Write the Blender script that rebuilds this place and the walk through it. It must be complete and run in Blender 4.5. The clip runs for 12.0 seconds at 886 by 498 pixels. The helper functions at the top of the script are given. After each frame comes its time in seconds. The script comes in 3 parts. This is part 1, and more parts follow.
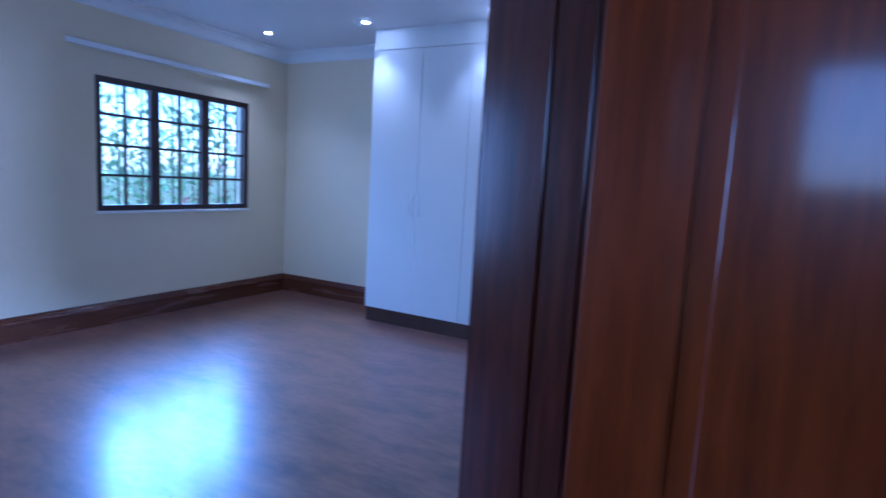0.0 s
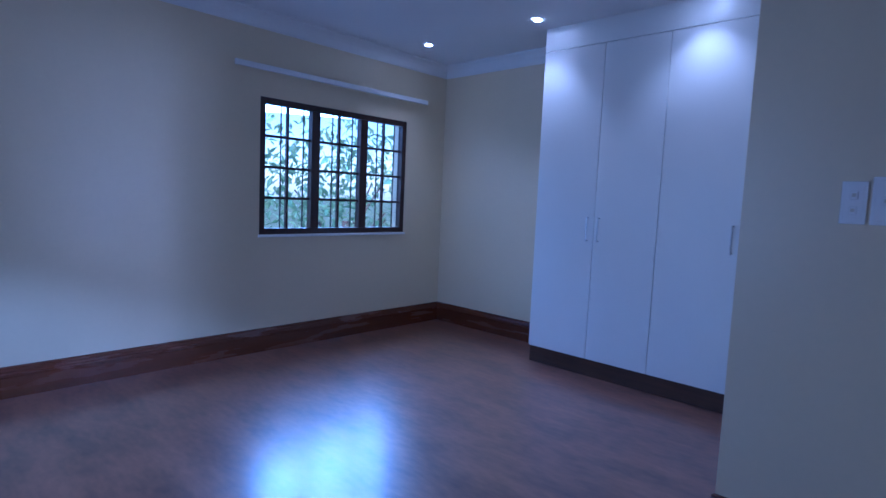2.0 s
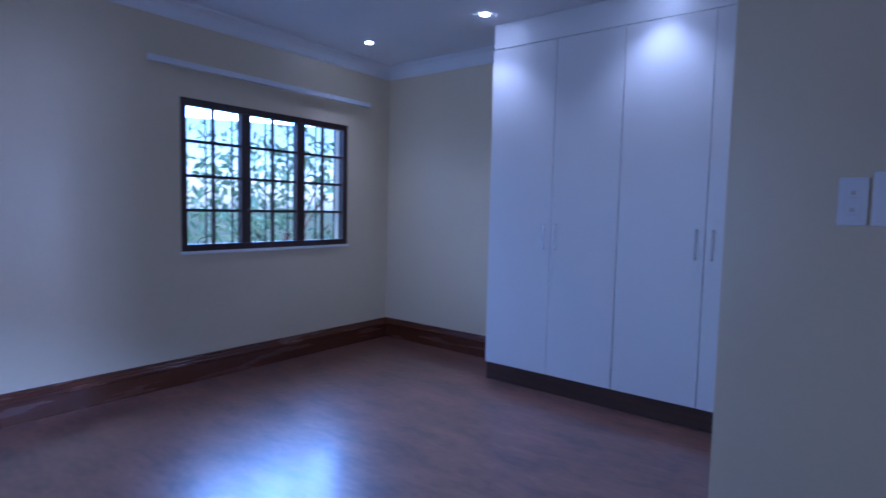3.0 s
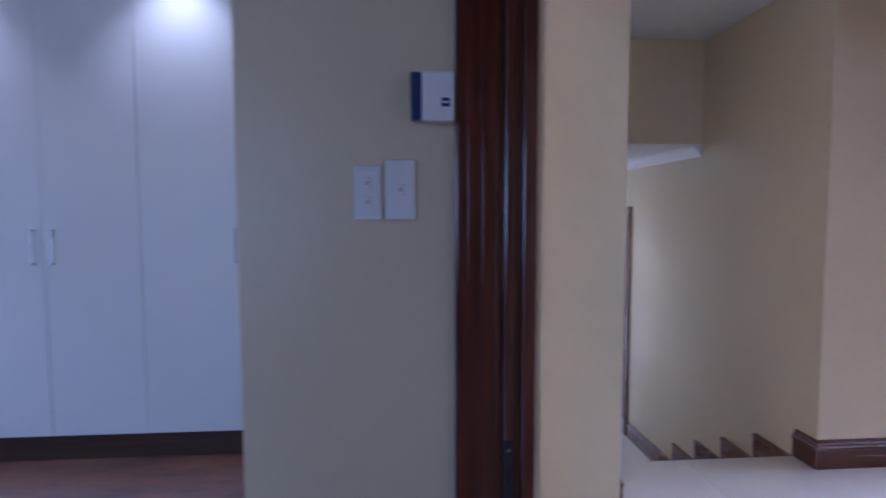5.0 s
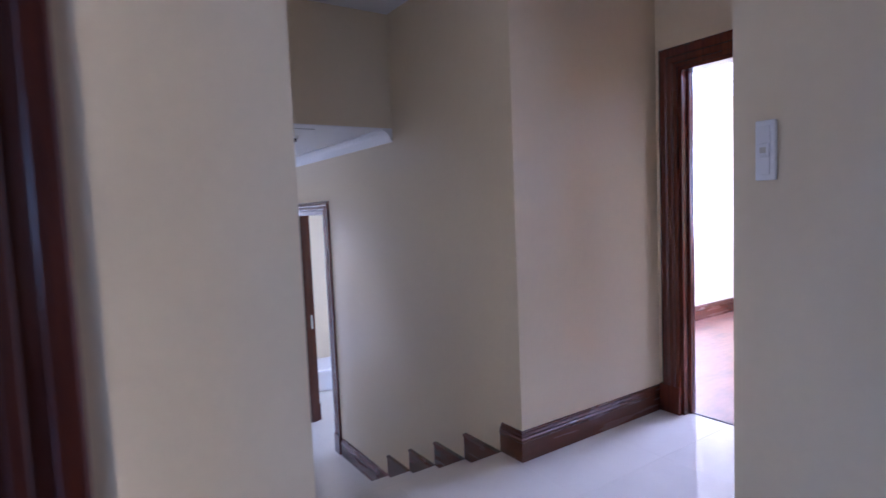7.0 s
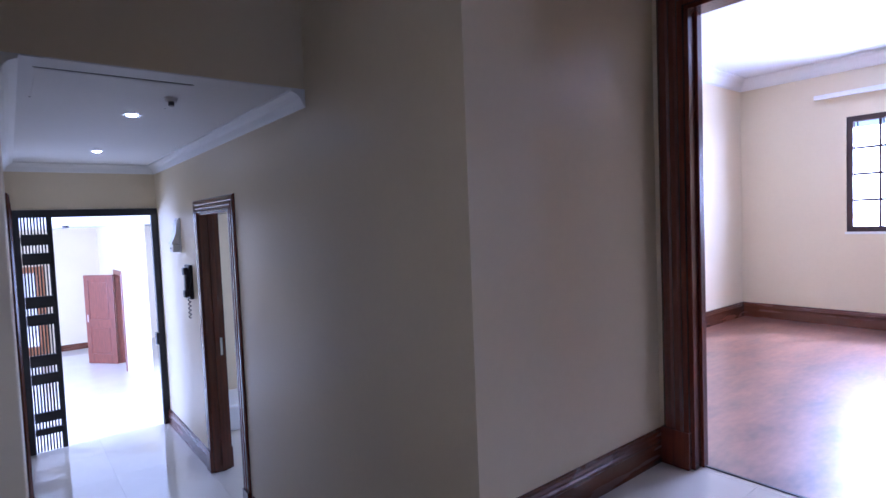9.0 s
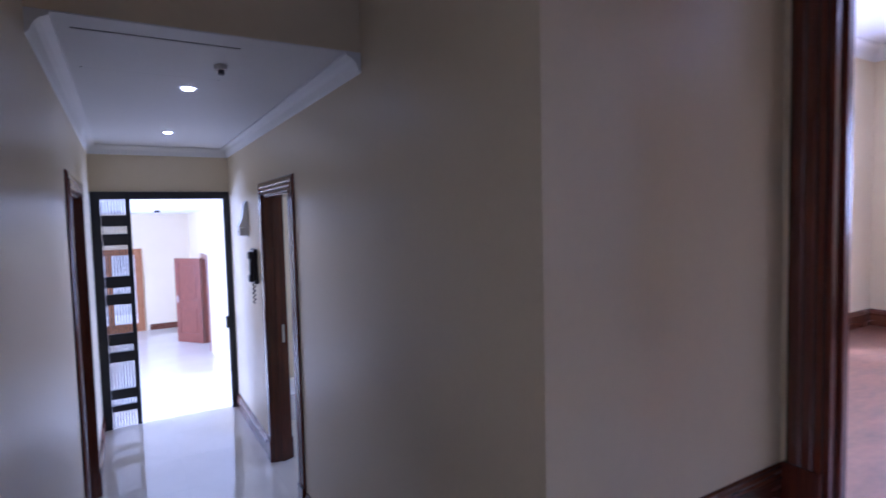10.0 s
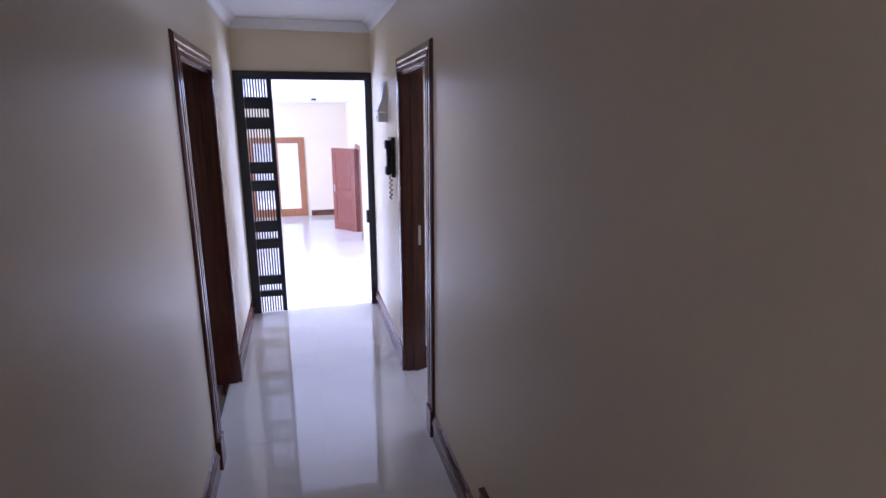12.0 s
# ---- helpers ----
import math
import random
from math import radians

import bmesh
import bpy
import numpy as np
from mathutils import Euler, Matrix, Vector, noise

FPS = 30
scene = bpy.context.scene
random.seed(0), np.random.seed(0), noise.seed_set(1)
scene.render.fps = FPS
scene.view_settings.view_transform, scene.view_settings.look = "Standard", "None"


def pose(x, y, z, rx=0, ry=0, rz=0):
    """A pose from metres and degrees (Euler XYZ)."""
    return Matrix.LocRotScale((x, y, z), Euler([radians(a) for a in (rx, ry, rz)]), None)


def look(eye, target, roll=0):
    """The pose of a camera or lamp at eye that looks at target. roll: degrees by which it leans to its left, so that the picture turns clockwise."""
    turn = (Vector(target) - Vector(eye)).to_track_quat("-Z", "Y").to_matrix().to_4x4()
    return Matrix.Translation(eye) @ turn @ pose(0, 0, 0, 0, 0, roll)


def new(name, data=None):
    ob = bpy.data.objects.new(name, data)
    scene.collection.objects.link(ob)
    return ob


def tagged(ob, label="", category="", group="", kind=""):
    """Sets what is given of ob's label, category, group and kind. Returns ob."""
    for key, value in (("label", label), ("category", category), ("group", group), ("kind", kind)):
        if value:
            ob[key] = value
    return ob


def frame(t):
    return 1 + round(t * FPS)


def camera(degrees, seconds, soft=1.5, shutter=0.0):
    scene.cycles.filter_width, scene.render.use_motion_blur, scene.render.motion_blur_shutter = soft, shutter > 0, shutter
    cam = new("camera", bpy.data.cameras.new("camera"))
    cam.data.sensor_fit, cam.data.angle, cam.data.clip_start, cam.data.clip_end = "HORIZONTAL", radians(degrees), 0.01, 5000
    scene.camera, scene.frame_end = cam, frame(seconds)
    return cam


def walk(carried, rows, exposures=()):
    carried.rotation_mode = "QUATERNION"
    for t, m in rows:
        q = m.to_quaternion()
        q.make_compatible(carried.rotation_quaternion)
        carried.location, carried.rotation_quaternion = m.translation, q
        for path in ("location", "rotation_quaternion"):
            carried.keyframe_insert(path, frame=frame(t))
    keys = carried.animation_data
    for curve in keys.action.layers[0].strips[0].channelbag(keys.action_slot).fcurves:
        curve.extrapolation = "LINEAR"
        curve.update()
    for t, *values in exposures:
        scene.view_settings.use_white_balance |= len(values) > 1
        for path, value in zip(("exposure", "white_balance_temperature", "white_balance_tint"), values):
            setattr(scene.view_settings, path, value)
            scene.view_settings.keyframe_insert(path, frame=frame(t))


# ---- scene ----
cam = camera(78.1, 12.0, shutter=0.5)
PATH = [
    (0, (0.542, -2.952, 1.397), (-0.395, -1.202, 1.153), 3.2),
    (0.5, (0.421, -2.871, 1.37), (-0.75, -1.264, 1.149), 3.0),
    (1, (0.234, -2.767, 1.376), (-1.05, -1.248, 1.164), 3.0),
    (1.5, (0.099, -2.636, 1.378), (-1.245, -1.167, 1.183), 2.7),
    (2, (-0.007, -2.504, 1.351), (-1.376, -1.058, 1.168), 2.5),
    (2.5, (-0.158, -2.37, 1.346), (-1.513, -0.908, 1.176), 2.2),
    (4.5, (-0.293, -1.84, 1.356), (-0.498, 0.145, 1.217), -0.0),
    (5, (-0.199, -1.664, 1.347), (-0.045, 0.326, 1.21), -0.1),
    (5.5, (-0.151, -1.489, 1.328), (0.303, 0.454, 1.191), -0.7),
    (6, (-0.083, -1.334, 1.306), (0.606, 0.539, 1.174), -1.3),
    (6.5, (0.002, -1.18, 1.306), (0.938, 0.582, 1.165), -1.9),
    (7, (0.184, -1.064, 1.279), (1.292, 0.595, 1.135), -2.4),
    (9, (0.778, -0.396, 1.15), (2.018, 1.169, 1.049), -2.3),
    (9.5, (0.912, -0.255, 1.123), (2.098, 1.351, 1.01), -2.0),
    (10, (1.024, -0.137, 1.101), (2.031, 1.587, 0.981), -1.4),
    (10.5, (1.101, 0.025, 1.085), (1.92, 1.842, 0.91), -0.9),
    (11, (1.169, 0.208, 1.046), (1.842, 2.073, 0.78), -0.5),
    (11.5, (1.227, 0.371, 1.02), (1.797, 2.246, 0.619), -0.1),
    (12, (1.3, 0.536, 1.023), (1.785, 2.417, 0.547), -0.1),
]
EXPOSURES = [(0.0, 1.95, 3850, 24), (1.0, 1.6, 3900, 25), (2.7, 1.28, 4050, 31), (4.5, 1.42, 4640, 34), (5.5, 1.80, 4640, 31), (6.0, 1.93, 4640, 32), (6.5, 1.80, 4620, 33), (7.2, 1.55, 4540, 33), (9.0, 0.80, 4480, 32), (10.0, 0.60, 4580, 35), (12.0, 0.72, 4880, 37)]
walk(cam, [(t, look(e, a, r)) for t, e, a, r in PATH], EXPOSURES)

# ---- light ----
world = bpy.data.worlds.new("sky")
scene.world = world
world.use_nodes = True
wn = world.node_tree.nodes
sky = wn.new("ShaderNodeTexSky")
sky.sky_type, sky.sun_disc = "NISHITA", False
sky.sun_elevation, sky.sun_rotation = radians(48), radians(120)
world.node_tree.links.new(sky.outputs[0], wn["Background"].inputs[0])
wn["Background"].inputs[1].default_value = 0.15


def sun_lamp():
    d = bpy.data.lights.new("sun", "SUN")
    d.energy, d.angle, d.color = 5.0, radians(0.5), (1.0, 0.95, 0.86)
    o = new("sun", d)
    o.matrix_world = look((0, 0, 30), (-7.0, 4.0, 21))
    return o


sun_lamp()


# Places a rectangular area lamp, for windows and for added fills alike.
def area_light(name, x, y, z, target, w, h, power, color=(0.80, 0.90, 1.0)):
    d = bpy.data.lights.new(name, "AREA")
    d.shape, d.size, d.size_y, d.energy, d.color = "RECTANGLE", w, h, power, color
    o = new(name, d)
    o.matrix_world = look((x, y, z), target)
    return o


# Area lamp outside, above the view through the window; stands in for bright sky.
area_light("bedroom_west_sky_light", -6.6, 2.2, 3.42, (-4.2, 0.9, 1.5), 5.5, 2.2, 360, (0.55, 0.77, 1.0))
area_light("bedroom_south_window_light", -2.4, -5.46, 1.45, (-2.4, 0, 1.30), 1.6, 1.25, 8.5, (0.55, 0.74, 1.0))
# Area lamp outside the unseen south window stands in for sky, lighting the west wall.
area_light("bedroom_south_sky_light", -0.96, -9.9, 3.75, (-2.4, -5.4, 1.75), 0.6, 0.45, 250, (0.55, 0.74, 1.0))
area_light("dressing_window_light", 1.25, -5.46, 1.93, (1.25, 0, 1.7), 0.7, 0.8, 1.1, (0.70, 0.80, 1.0))
# Added fill lamp in an unseen opening, cut behind the vestibule to hold it.
area_light("vestibule_fill_light", 0.95, -1.53, 1.05, (0.95, 0, 1.15), 0.75, 1.9, 0.5, (1.0, 0.93, 0.82))
area_light("second_bedroom_window_light", 7.04, 0.58, 1.37, (0, 0.58, 1.2), 1.4, 1.0, 165, (0.88, 0.90, 1.0))
# Area lamps in unseen side openings, both added to flood the living room.
area_light("living_west_light", -4.9, 11.0, -0.3, (0, 11, -0.5), 4.0, 2.0, 600, (0.72, 0.81, 1.0))
area_light("living_east_light", 6.9, 9.0, -0.3, (0, 9, -0.8), 3.0, 2.0, 480, (0.70, 0.80, 1.0))
# Fill lamps added in unseen wall openings to brighten the bathroom and side room.
area_light("bathroom_fill_light", 4.1, 4.3, 0.6, (0, 4.3, 0.2), 0.9, 0.9, 10, (0.85, 0.93, 1.0))
area_light("side_room_fill_light", -1.9, 4.0, 0.4, (0, 4.0, 0.3), 0.9, 0.9, 3, (0.9, 0.95, 1.0))


# ---- materials ----
def mat(name, color, rough=0.5, metal=0.0, var=0.12, scale=3.0, bump=0.0, fine=60.0, stretch=(1, 1, 1), color2=None, coat=0.0, spec=0.5, coat_rough=0.17):
    m = bpy.data.materials.new(name)
    m.use_nodes = True
    n, l = m.node_tree.nodes, m.node_tree.links
    b = n["Principled BSDF"]
    b.inputs["Roughness"].default_value, b.inputs["Metallic"].default_value = rough, metal
    b.inputs["Coat Weight"].default_value, b.inputs["Coat Roughness"].default_value = coat, coat_rough
    b.inputs["Specular IOR Level"].default_value = spec
    tc, mp = n.new("ShaderNodeTexCoord"), n.new("ShaderNodeMapping")
    mp.inputs["Scale"].default_value = stretch
    l.new(tc.outputs["Object"], mp.inputs["Vector"])
    a, f = n.new("ShaderNodeTexNoise"), n.new("ShaderNodeTexNoise")
    a.inputs["Scale"].default_value, a.inputs["Detail"].default_value = scale, 5
    f.inputs["Scale"].default_value, f.inputs["Detail"].default_value = fine, 3
    l.new(mp.outputs[0], a.inputs["Vector"])
    l.new(mp.outputs[0], f.inputs["Vector"])
    mix = n.new("ShaderNodeMix")
    mix.data_type = "FLOAT"
    mix.inputs[0].default_value = 0.3
    l.new(a.outputs[0], mix.inputs[2])
    l.new(f.outputs[0], mix.inputs[3])
    ramp = n.new("ShaderNodeValToRGB")
    c2 = color2 or tuple(c * (1 - 2.2 * var) for c in color)
    ramp.color_ramp.elements[0].position, ramp.color_ramp.elements[1].position = 0.32, 0.68
    ramp.color_ramp.elements[0].color, ramp.color_ramp.elements[1].color = (*c2, 1), (*color, 1)
    l.new(mix.outputs[0], ramp.inputs[0])
    l.new(ramp.outputs[0], b.inputs["Base Color"])
    rr = n.new("ShaderNodeMapRange")
    rr.inputs[3].default_value, rr.inputs[4].default_value = rough * 0.85, min(1, rough * 1.2)
    l.new(a.outputs[0], rr.inputs[0])
    l.new(rr.outputs[0], b.inputs["Roughness"])
    if bump:
        bp = n.new("ShaderNodeBump")
        bp.inputs["Strength"].default_value, bp.inputs["Distance"].default_value = bump, 0.004
        l.new(f.outputs[0], bp.inputs["Height"])
        l.new(bp.outputs[0], b.inputs["Normal"])
    return m


def glow(name, color, strength):
    m = bpy.data.materials.new(name)
    m.use_nodes = True
    b = m.node_tree.nodes["Principled BSDF"]
    b.inputs["Emission Color"].default_value, b.inputs["Emission Strength"].default_value = (*color, 1), strength
    return m


def glass_mat():
    m = bpy.data.materials.new("window_glass")
    m.use_nodes = True
    b = m.node_tree.nodes["Principled BSDF"]
    b.inputs["Transmission Weight"].default_value, b.inputs["Roughness"].default_value, b.inputs["IOR"].default_value = 1.0, 0.0, 1.45
    return m


WALL = mat("cream_wall_paint", (0.71, 0.605, 0.405), 0.36, var=0.025, scale=1.1, bump=0.10, fine=35)
CEIL = mat("white_ceiling_paint", (0.80, 0.80, 0.80), 0.6, var=0.02, scale=1.5, bump=0.08, fine=30)
CORN = mat("white_cornice_paint", (0.80, 0.80, 0.79), 0.5, var=0.02)
WOODV = mat("mahogany_upright", (0.135, 0.027, 0.010), 0.24, var=0.2, scale=5, bump=0.06, fine=22, stretch=(9, 9, 0.5), color2=(0.055, 0.012, 0.006), coat=0.4)
WOODL = mat("mahogany_leaf", (0.30, 0.056, 0.005), 0.30, var=0.2, scale=4, bump=0.04, fine=14, stretch=(5, 5, 0.5), color2=(0.15, 0.026, 0.003), coat=0.6, coat_rough=0.10, spec=0.35)
WOODX = mat("mahogany_skirting", (0.115, 0.034, 0.014), 0.26, var=0.2, scale=2.2, bump=0.04, fine=30, stretch=(1, 1, 9), color2=(0.078, 0.024, 0.010), coat=0.25)
FLOORW = mat("red_brown_laminate", (0.27, 0.122, 0.072), 0.36, var=0.2, scale=3.4, bump=0.05, fine=17, stretch=(0.7, 1.7, 1), color2=(0.085, 0.036, 0.026), spec=0.7, coat=0.75, coat_rough=0.22)
TILE = mat("cream_porcelain_tile", (0.70, 0.655, 0.56), 0.022, var=0.03, scale=2.5, fine=14)
GROUT = mat("pale_grout", (0.62, 0.58, 0.50), 0.8, var=0.1, scale=20)
WARD = mat("white_laminate_board", (0.80, 0.79, 0.76), 0.34, var=0.02, scale=1.2, bump=0.04, fine=90)
KICK = mat("brown_kickboard", (0.085, 0.038, 0.018), 0.6, var=0.2, scale=4, stretch=(1, 5, 9), fine=30)
STEEL = mat("brushed_steel", (0.62, 0.62, 0.63), 0.3, metal=1.0, var=0.05, scale=10)
BLACK = mat("black_painted_steel", (0.012, 0.012, 0.014), 0.4, var=0.2, scale=8)
PLAST = mat("white_plastic", (0.80, 0.80, 0.80), 0.22, var=0.02)
BLUE = mat("navy_blue_plastic", (0.022, 0.035, 0.15), 0.3, var=0.1)
DARK = mat("dark_grey_plastic", (0.03, 0.03, 0.035), 0.35, var=0.1)
FRAME = mat("dark_stained_window_wood", (0.050, 0.018, 0.012), 0.35, var=0.2, scale=6, fine=40, stretch=(4, 4, 1), color2=(0.02, 0.010, 0.008))
PINE = mat("orange_varnished_wood", (0.36, 0.15, 0.055), 0.3, var=0.18, scale=5, fine=30, stretch=(6, 6, 1))
REDW = mat("red_brown_door_wood", (0.22, 0.065, 0.035), 0.3, var=0.2, scale=5, fine=30, stretch=(6, 6, 1))
LEAF = mat("green_leaves", (0.12, 0.17, 0.075), 0.42, var=0.3, scale=2, fine=9, color2=(0.05, 0.10, 0.04))
def let_light_through(m, color):
    n, l = m.node_tree.nodes, m.node_tree.links
    tr, mix = n.new("ShaderNodeBsdfTranslucent"), n.new("ShaderNodeMixShader")
    tr.inputs[0].default_value = (*color, 1)
    mix.inputs[0].default_value = 0.5
    l.new(n["Principled BSDF"].outputs[0], mix.inputs[1])
    l.new(tr.outputs[0], mix.inputs[2])
    l.new(mix.outputs[0], n["Material Output"].inputs[0])


let_light_through(LEAF, (0.38, 0.50, 0.26))
BARK = mat("grey_brown_bark", (0.14, 0.10, 0.07), 0.9, var=0.3, scale=6, bump=0.5, fine=20, stretch=(3, 3, 0.6))
GRASS = mat("lawn_and_soil", (0.10, 0.13, 0.05), 0.9, var=0.3, scale=0.6, fine=12)
GLASS = glass_mat()
LAMP = glow("lamp_lens", (1.0, 0.97, 0.90), 30.0)


# ---- shape helpers ----
def obj(name, bm, material, parent=None, label="", smooth=False):
    me = bpy.data.meshes.new(name)
    bmesh.ops.recalc_face_normals(bm, faces=bm.faces)
    bm.to_mesh(me)
    bm.free()
    me.materials.append(material)
    if smooth:
        me.polygons.foreach_set("use_smooth", [True] * len(me.polygons))
    o = new(name, me)
    if parent:
        o.parent = parent
    if label:
        o["label"] = label
    return o


part = obj


def box(bm, x0, x1, y0, y1, z0, z1, bevel=0.0):
    r = bmesh.ops.create_cube(bm, size=1)
    for v in r["verts"]:
        v.co = Vector(((x0 + x1) / 2 + v.co.x * (x1 - x0), (y0 + y1) / 2 + v.co.y * (y1 - y0), (z0 + z1) / 2 + v.co.z * (z1 - z0)))
    if bevel:
        es = list({e for v in r["verts"] for e in v.link_edges})
        bmesh.ops.bevel(bm, geom=es, offset=bevel, segments=2, affect="EDGES", profile=0.6)
    return bm


def boxes(*bs, bevel=0.0):
    bm = bmesh.new()
    for b in bs:
        box(bm, *b, bevel=bevel)
    return bm


def sweep(bm, a, b, out, profile, up=(0, 0, 1), m0=0.0, m1=0.0):
    """A moulding from a to b: the profile's (u, v) run along out and up; m0, m1: mitres, in units of u, at its ends."""
    a, b, out, up = Vector(a), Vector(b), Vector(out), Vector(up)
    d = (b - a).normalized()
    rings = []
    for p, m, s in ((a, m0, 1), (b, m1, -1)):
        rings.append([bm.verts.new(p + out * u + up * v + d * (u * m * s)) for u, v in profile])
    n = len(profile)
    for i in range(n):
        j = (i + 1) % n
        bm.faces.new((rings[0][i], rings[0][j], rings[1][j], rings[1][i]))
    bm.faces.new(rings[0][::-1])
    bm.faces.new(rings[1])
    return bm


def cyl(bm, c, r, h, axis="z", seg=20, r2=None):
    m = Matrix.Translation(c)
    if axis == "x":
        m = m @ Matrix.Rotation(radians(90), 4, "Y")
    if axis == "y":
        m = m @ Matrix.Rotation(radians(90), 4, "X")
    bmesh.ops.create_cone(bm, cap_ends=True, segments=seg, radius1=r, radius2=r if r2 is None else r2, depth=h, matrix=m)
    return bm


SKIRT = [(0, 0), (0.020, 0), (0.020, 0.098), (0.025, 0.104), (0.025, 0.116), (0.018, 0.122), (0.018, 0.130), (0.011, 0.138), (0.011, 0.148), (0, 0.152)]
CORNICE = [(0, 0), (0.10, 0), (0.10, -0.014), (0.085, -0.022), (0.060, -0.034), (0.036, -0.058), (0.022, -0.088), (0.014, -0.104), (0, -0.118)]
ARCH = [(0, 0), (0.022, 0), (0.022, 0.018), (0.016, 0.024), (0.021, 0.032), (0.021, 0.050), (0.014, 0.056), (0.018, 0.064), (0.018, 0.088), (0.010, 0.098), (0, 0.10)]


def structure(name, bm, material, label, category):
    return tagged(obj(name, bm, material), label, category, kind="structure")


def skirting(name, runs, label="moulded mahogany skirting board along the cream wall", tall=1.0):
    bm = bmesh.new()
    for a, b, out, m0, m1 in runs:
        sweep(bm, a, b, (*out, 0), [(u, v * tall) for u, v in SKIRT], m0=m0, m1=m1)
    return structure(name, bm, WOODX, label, "skirting")


def cornice(name, runs, size=1.0):
    bm = bmesh.new()
    for a, b, out, m0, m1 in runs:
        sweep(bm, a, b, (*out, 0), [(u * size, v * size) for u, v in CORNICE], m0=m0, m1=m1)
    return structure(name, bm, CORN, "white plaster cove cornice below the ceiling", "cornice")


# ---- shell: bedroom ----
structure("wall_west", boxes((-4.40, -4.212, -5.6, -0.283, 0, 2.76), (-4.40, -4.212, 1.323, 2.06, 0, 2.76), (-4.40, -4.212, -0.283, 1.323, 0, 0.99), (-4.40, -4.212, -0.283, 1.323, 2.115, 2.76)), WALL, "cream painted bedroom wall with a window opening", "wall")
structure("wall_north", boxes((-4.212, -0.64, 1.88, 2.08, 0, 2.76)), WALL, "cream painted bedroom end wall", "wall")
W = -0.15
structure("wall_switch", boxes((-0.64, 0.17, W, 2.06, 0, 2.76), bevel=0.004), WALL, "cream painted wall carrying the light switches", "wall")
structure("wall_south", boxes((-4.212, -3.2, -5.6, -5.4, 0, 2.76), (-1.6, 0.9, -5.6, -5.4, 0, 2.76), (1.6, 4.0, -5.6, -5.4, 0, 2.76), (-3.2, -1.6, -5.6, -5.4, 0, 0.8), (-3.2, -1.6, -5.6, -5.4, 2.1, 2.76), (0.9, 1.6, -5.6, -5.4, 0, 1.5), (0.9, 1.6, -5.6, -5.4, 2.36, 2.76)), WALL, "cream painted wall behind the walker", "wall")
structure("wall_dressing", boxes((0.03, 0.25, -1.775, -1.50, 0, 2.76), (0.03, 0.25, -5.4, -3.18, 0, 2.76), (0.03, 0.25, -3.18, -1.775, 2.07, 2.76)), WALL, "cream painted wall with a doorway to the dressing room", "wall")
structure("wall_dressing_side", boxes((0.25, 0.55, -1.75, -1.60, 0, 2.76), (1.35, 4.0, -1.75, -1.60, 0, 2.76), (0.55, 1.35, -1.75, -1.60, 2.03, 2.76), (4.0, 4.15, -5.4, -1.60, 0, 2.76)), WALL, "cream painted dressing room walls", "wall")
structure("wall_bedroom_door", boxes((0.0, 0.17, -1.50, W - 0.03, 2.08, 2.76)), WALL, "cream painted wall over the bedroom doorway", "wall")
structure("ceiling", boxes((-4.40, 4.15, -5.6, 2.06, 2.76, 2.90)), CEIL, "white painted bedroom ceiling", "ceiling")
structure("floor_bedroom", boxes((-4.40, 0.10, -5.6, 2.06, -0.15, 0), (0.10, 4.15, -5.6, -1.66, -0.15, 0)), FLOORW, "polished red-brown laminate bedroom floor", "floor")
cornice("trim_cornice", [((-4.212, -5.4, 2.76), (-4.212, 1.88, 2.76), (1, 0), 0, 1), ((-4.212, 1.88, 2.76), (-2.60, 1.88, 2.76), (0, -1), 1, 0)])
skirting("baseboard", [((-4.212, -5.4, 0), (-4.212, 1.88, 0), (1, 0), 0, 1), ((-4.212, 1.88, 0), (-2.60, 1.88, 0), (0, -1), 1, 0), ((-0.64, W, 0), (-0.05, W, 0), (0, -1), -1, 0), ((-0.64, W, 0), (-0.64, 1.28, 0), (-1, 0), -1, 0)], tall=1.30)

# ---- shell: vestibule, landing, stairs, corridor ----
LZ, CZ = 2.56, 1.822
FZ = -0.81
structure("wall_pier", boxes((0.2, 0.775, 0.64, 3.38, FZ - 0.1, LZ), (0.65, 0.775, 4.335, 5.75, FZ - 0.1, LZ), (0.65, 0.775, 3.38, 4.335, 1.305, LZ)), WALL, "cream painted wall along the stairs and passage", "wall")
structure("wall_vestibule", boxes((0.17, 0.205, W + 0.01, 0.64, 0, LZ), (0.25, 0.55, -1.60, -1.50, 0, LZ), (1.35, 1.45, -1.60, -1.50, 0, LZ), (0.55, 1.35, -1.60, -1.50, 2.03, LZ)), WALL, "plain cream wall of the vestibule", "wall")
structure("wall_landing_south", boxes((1.45, 1.60, -1.60, -0.386, 0, LZ), (1.60, 3.10, -0.536, -0.386, 0, LZ)), WALL, "cream painted wall with a single switch", "wall")
structure("wall_landing_north", boxes((1.965, 3.10, 0.957, 1.107, FZ - 0.1, LZ)), WALL, "cream painted landing wall beside the second bedroom door", "wall")
structure("wall_stair", boxes((1.965, 2.09, 1.107, 3.395, FZ - 0.1, LZ), (1.965, 2.09, 4.215, 5.75, FZ - 0.1, LZ), (1.965, 2.09, 3.395, 4.215, 1.305, LZ)), WALL, "cream painted wall beside the stairs, turning onto the landing", "wall")
structure("wall_second_bedroom", boxes((3.10, 3.21, 0.82, 2.21, 0, LZ), (3.10, 3.21, -3.0, 0.01, 0, LZ), (3.10, 3.21, 0.01, 0.82, 2.04, LZ)), WALL, "cream painted wall around the second bedroom door", "wall")
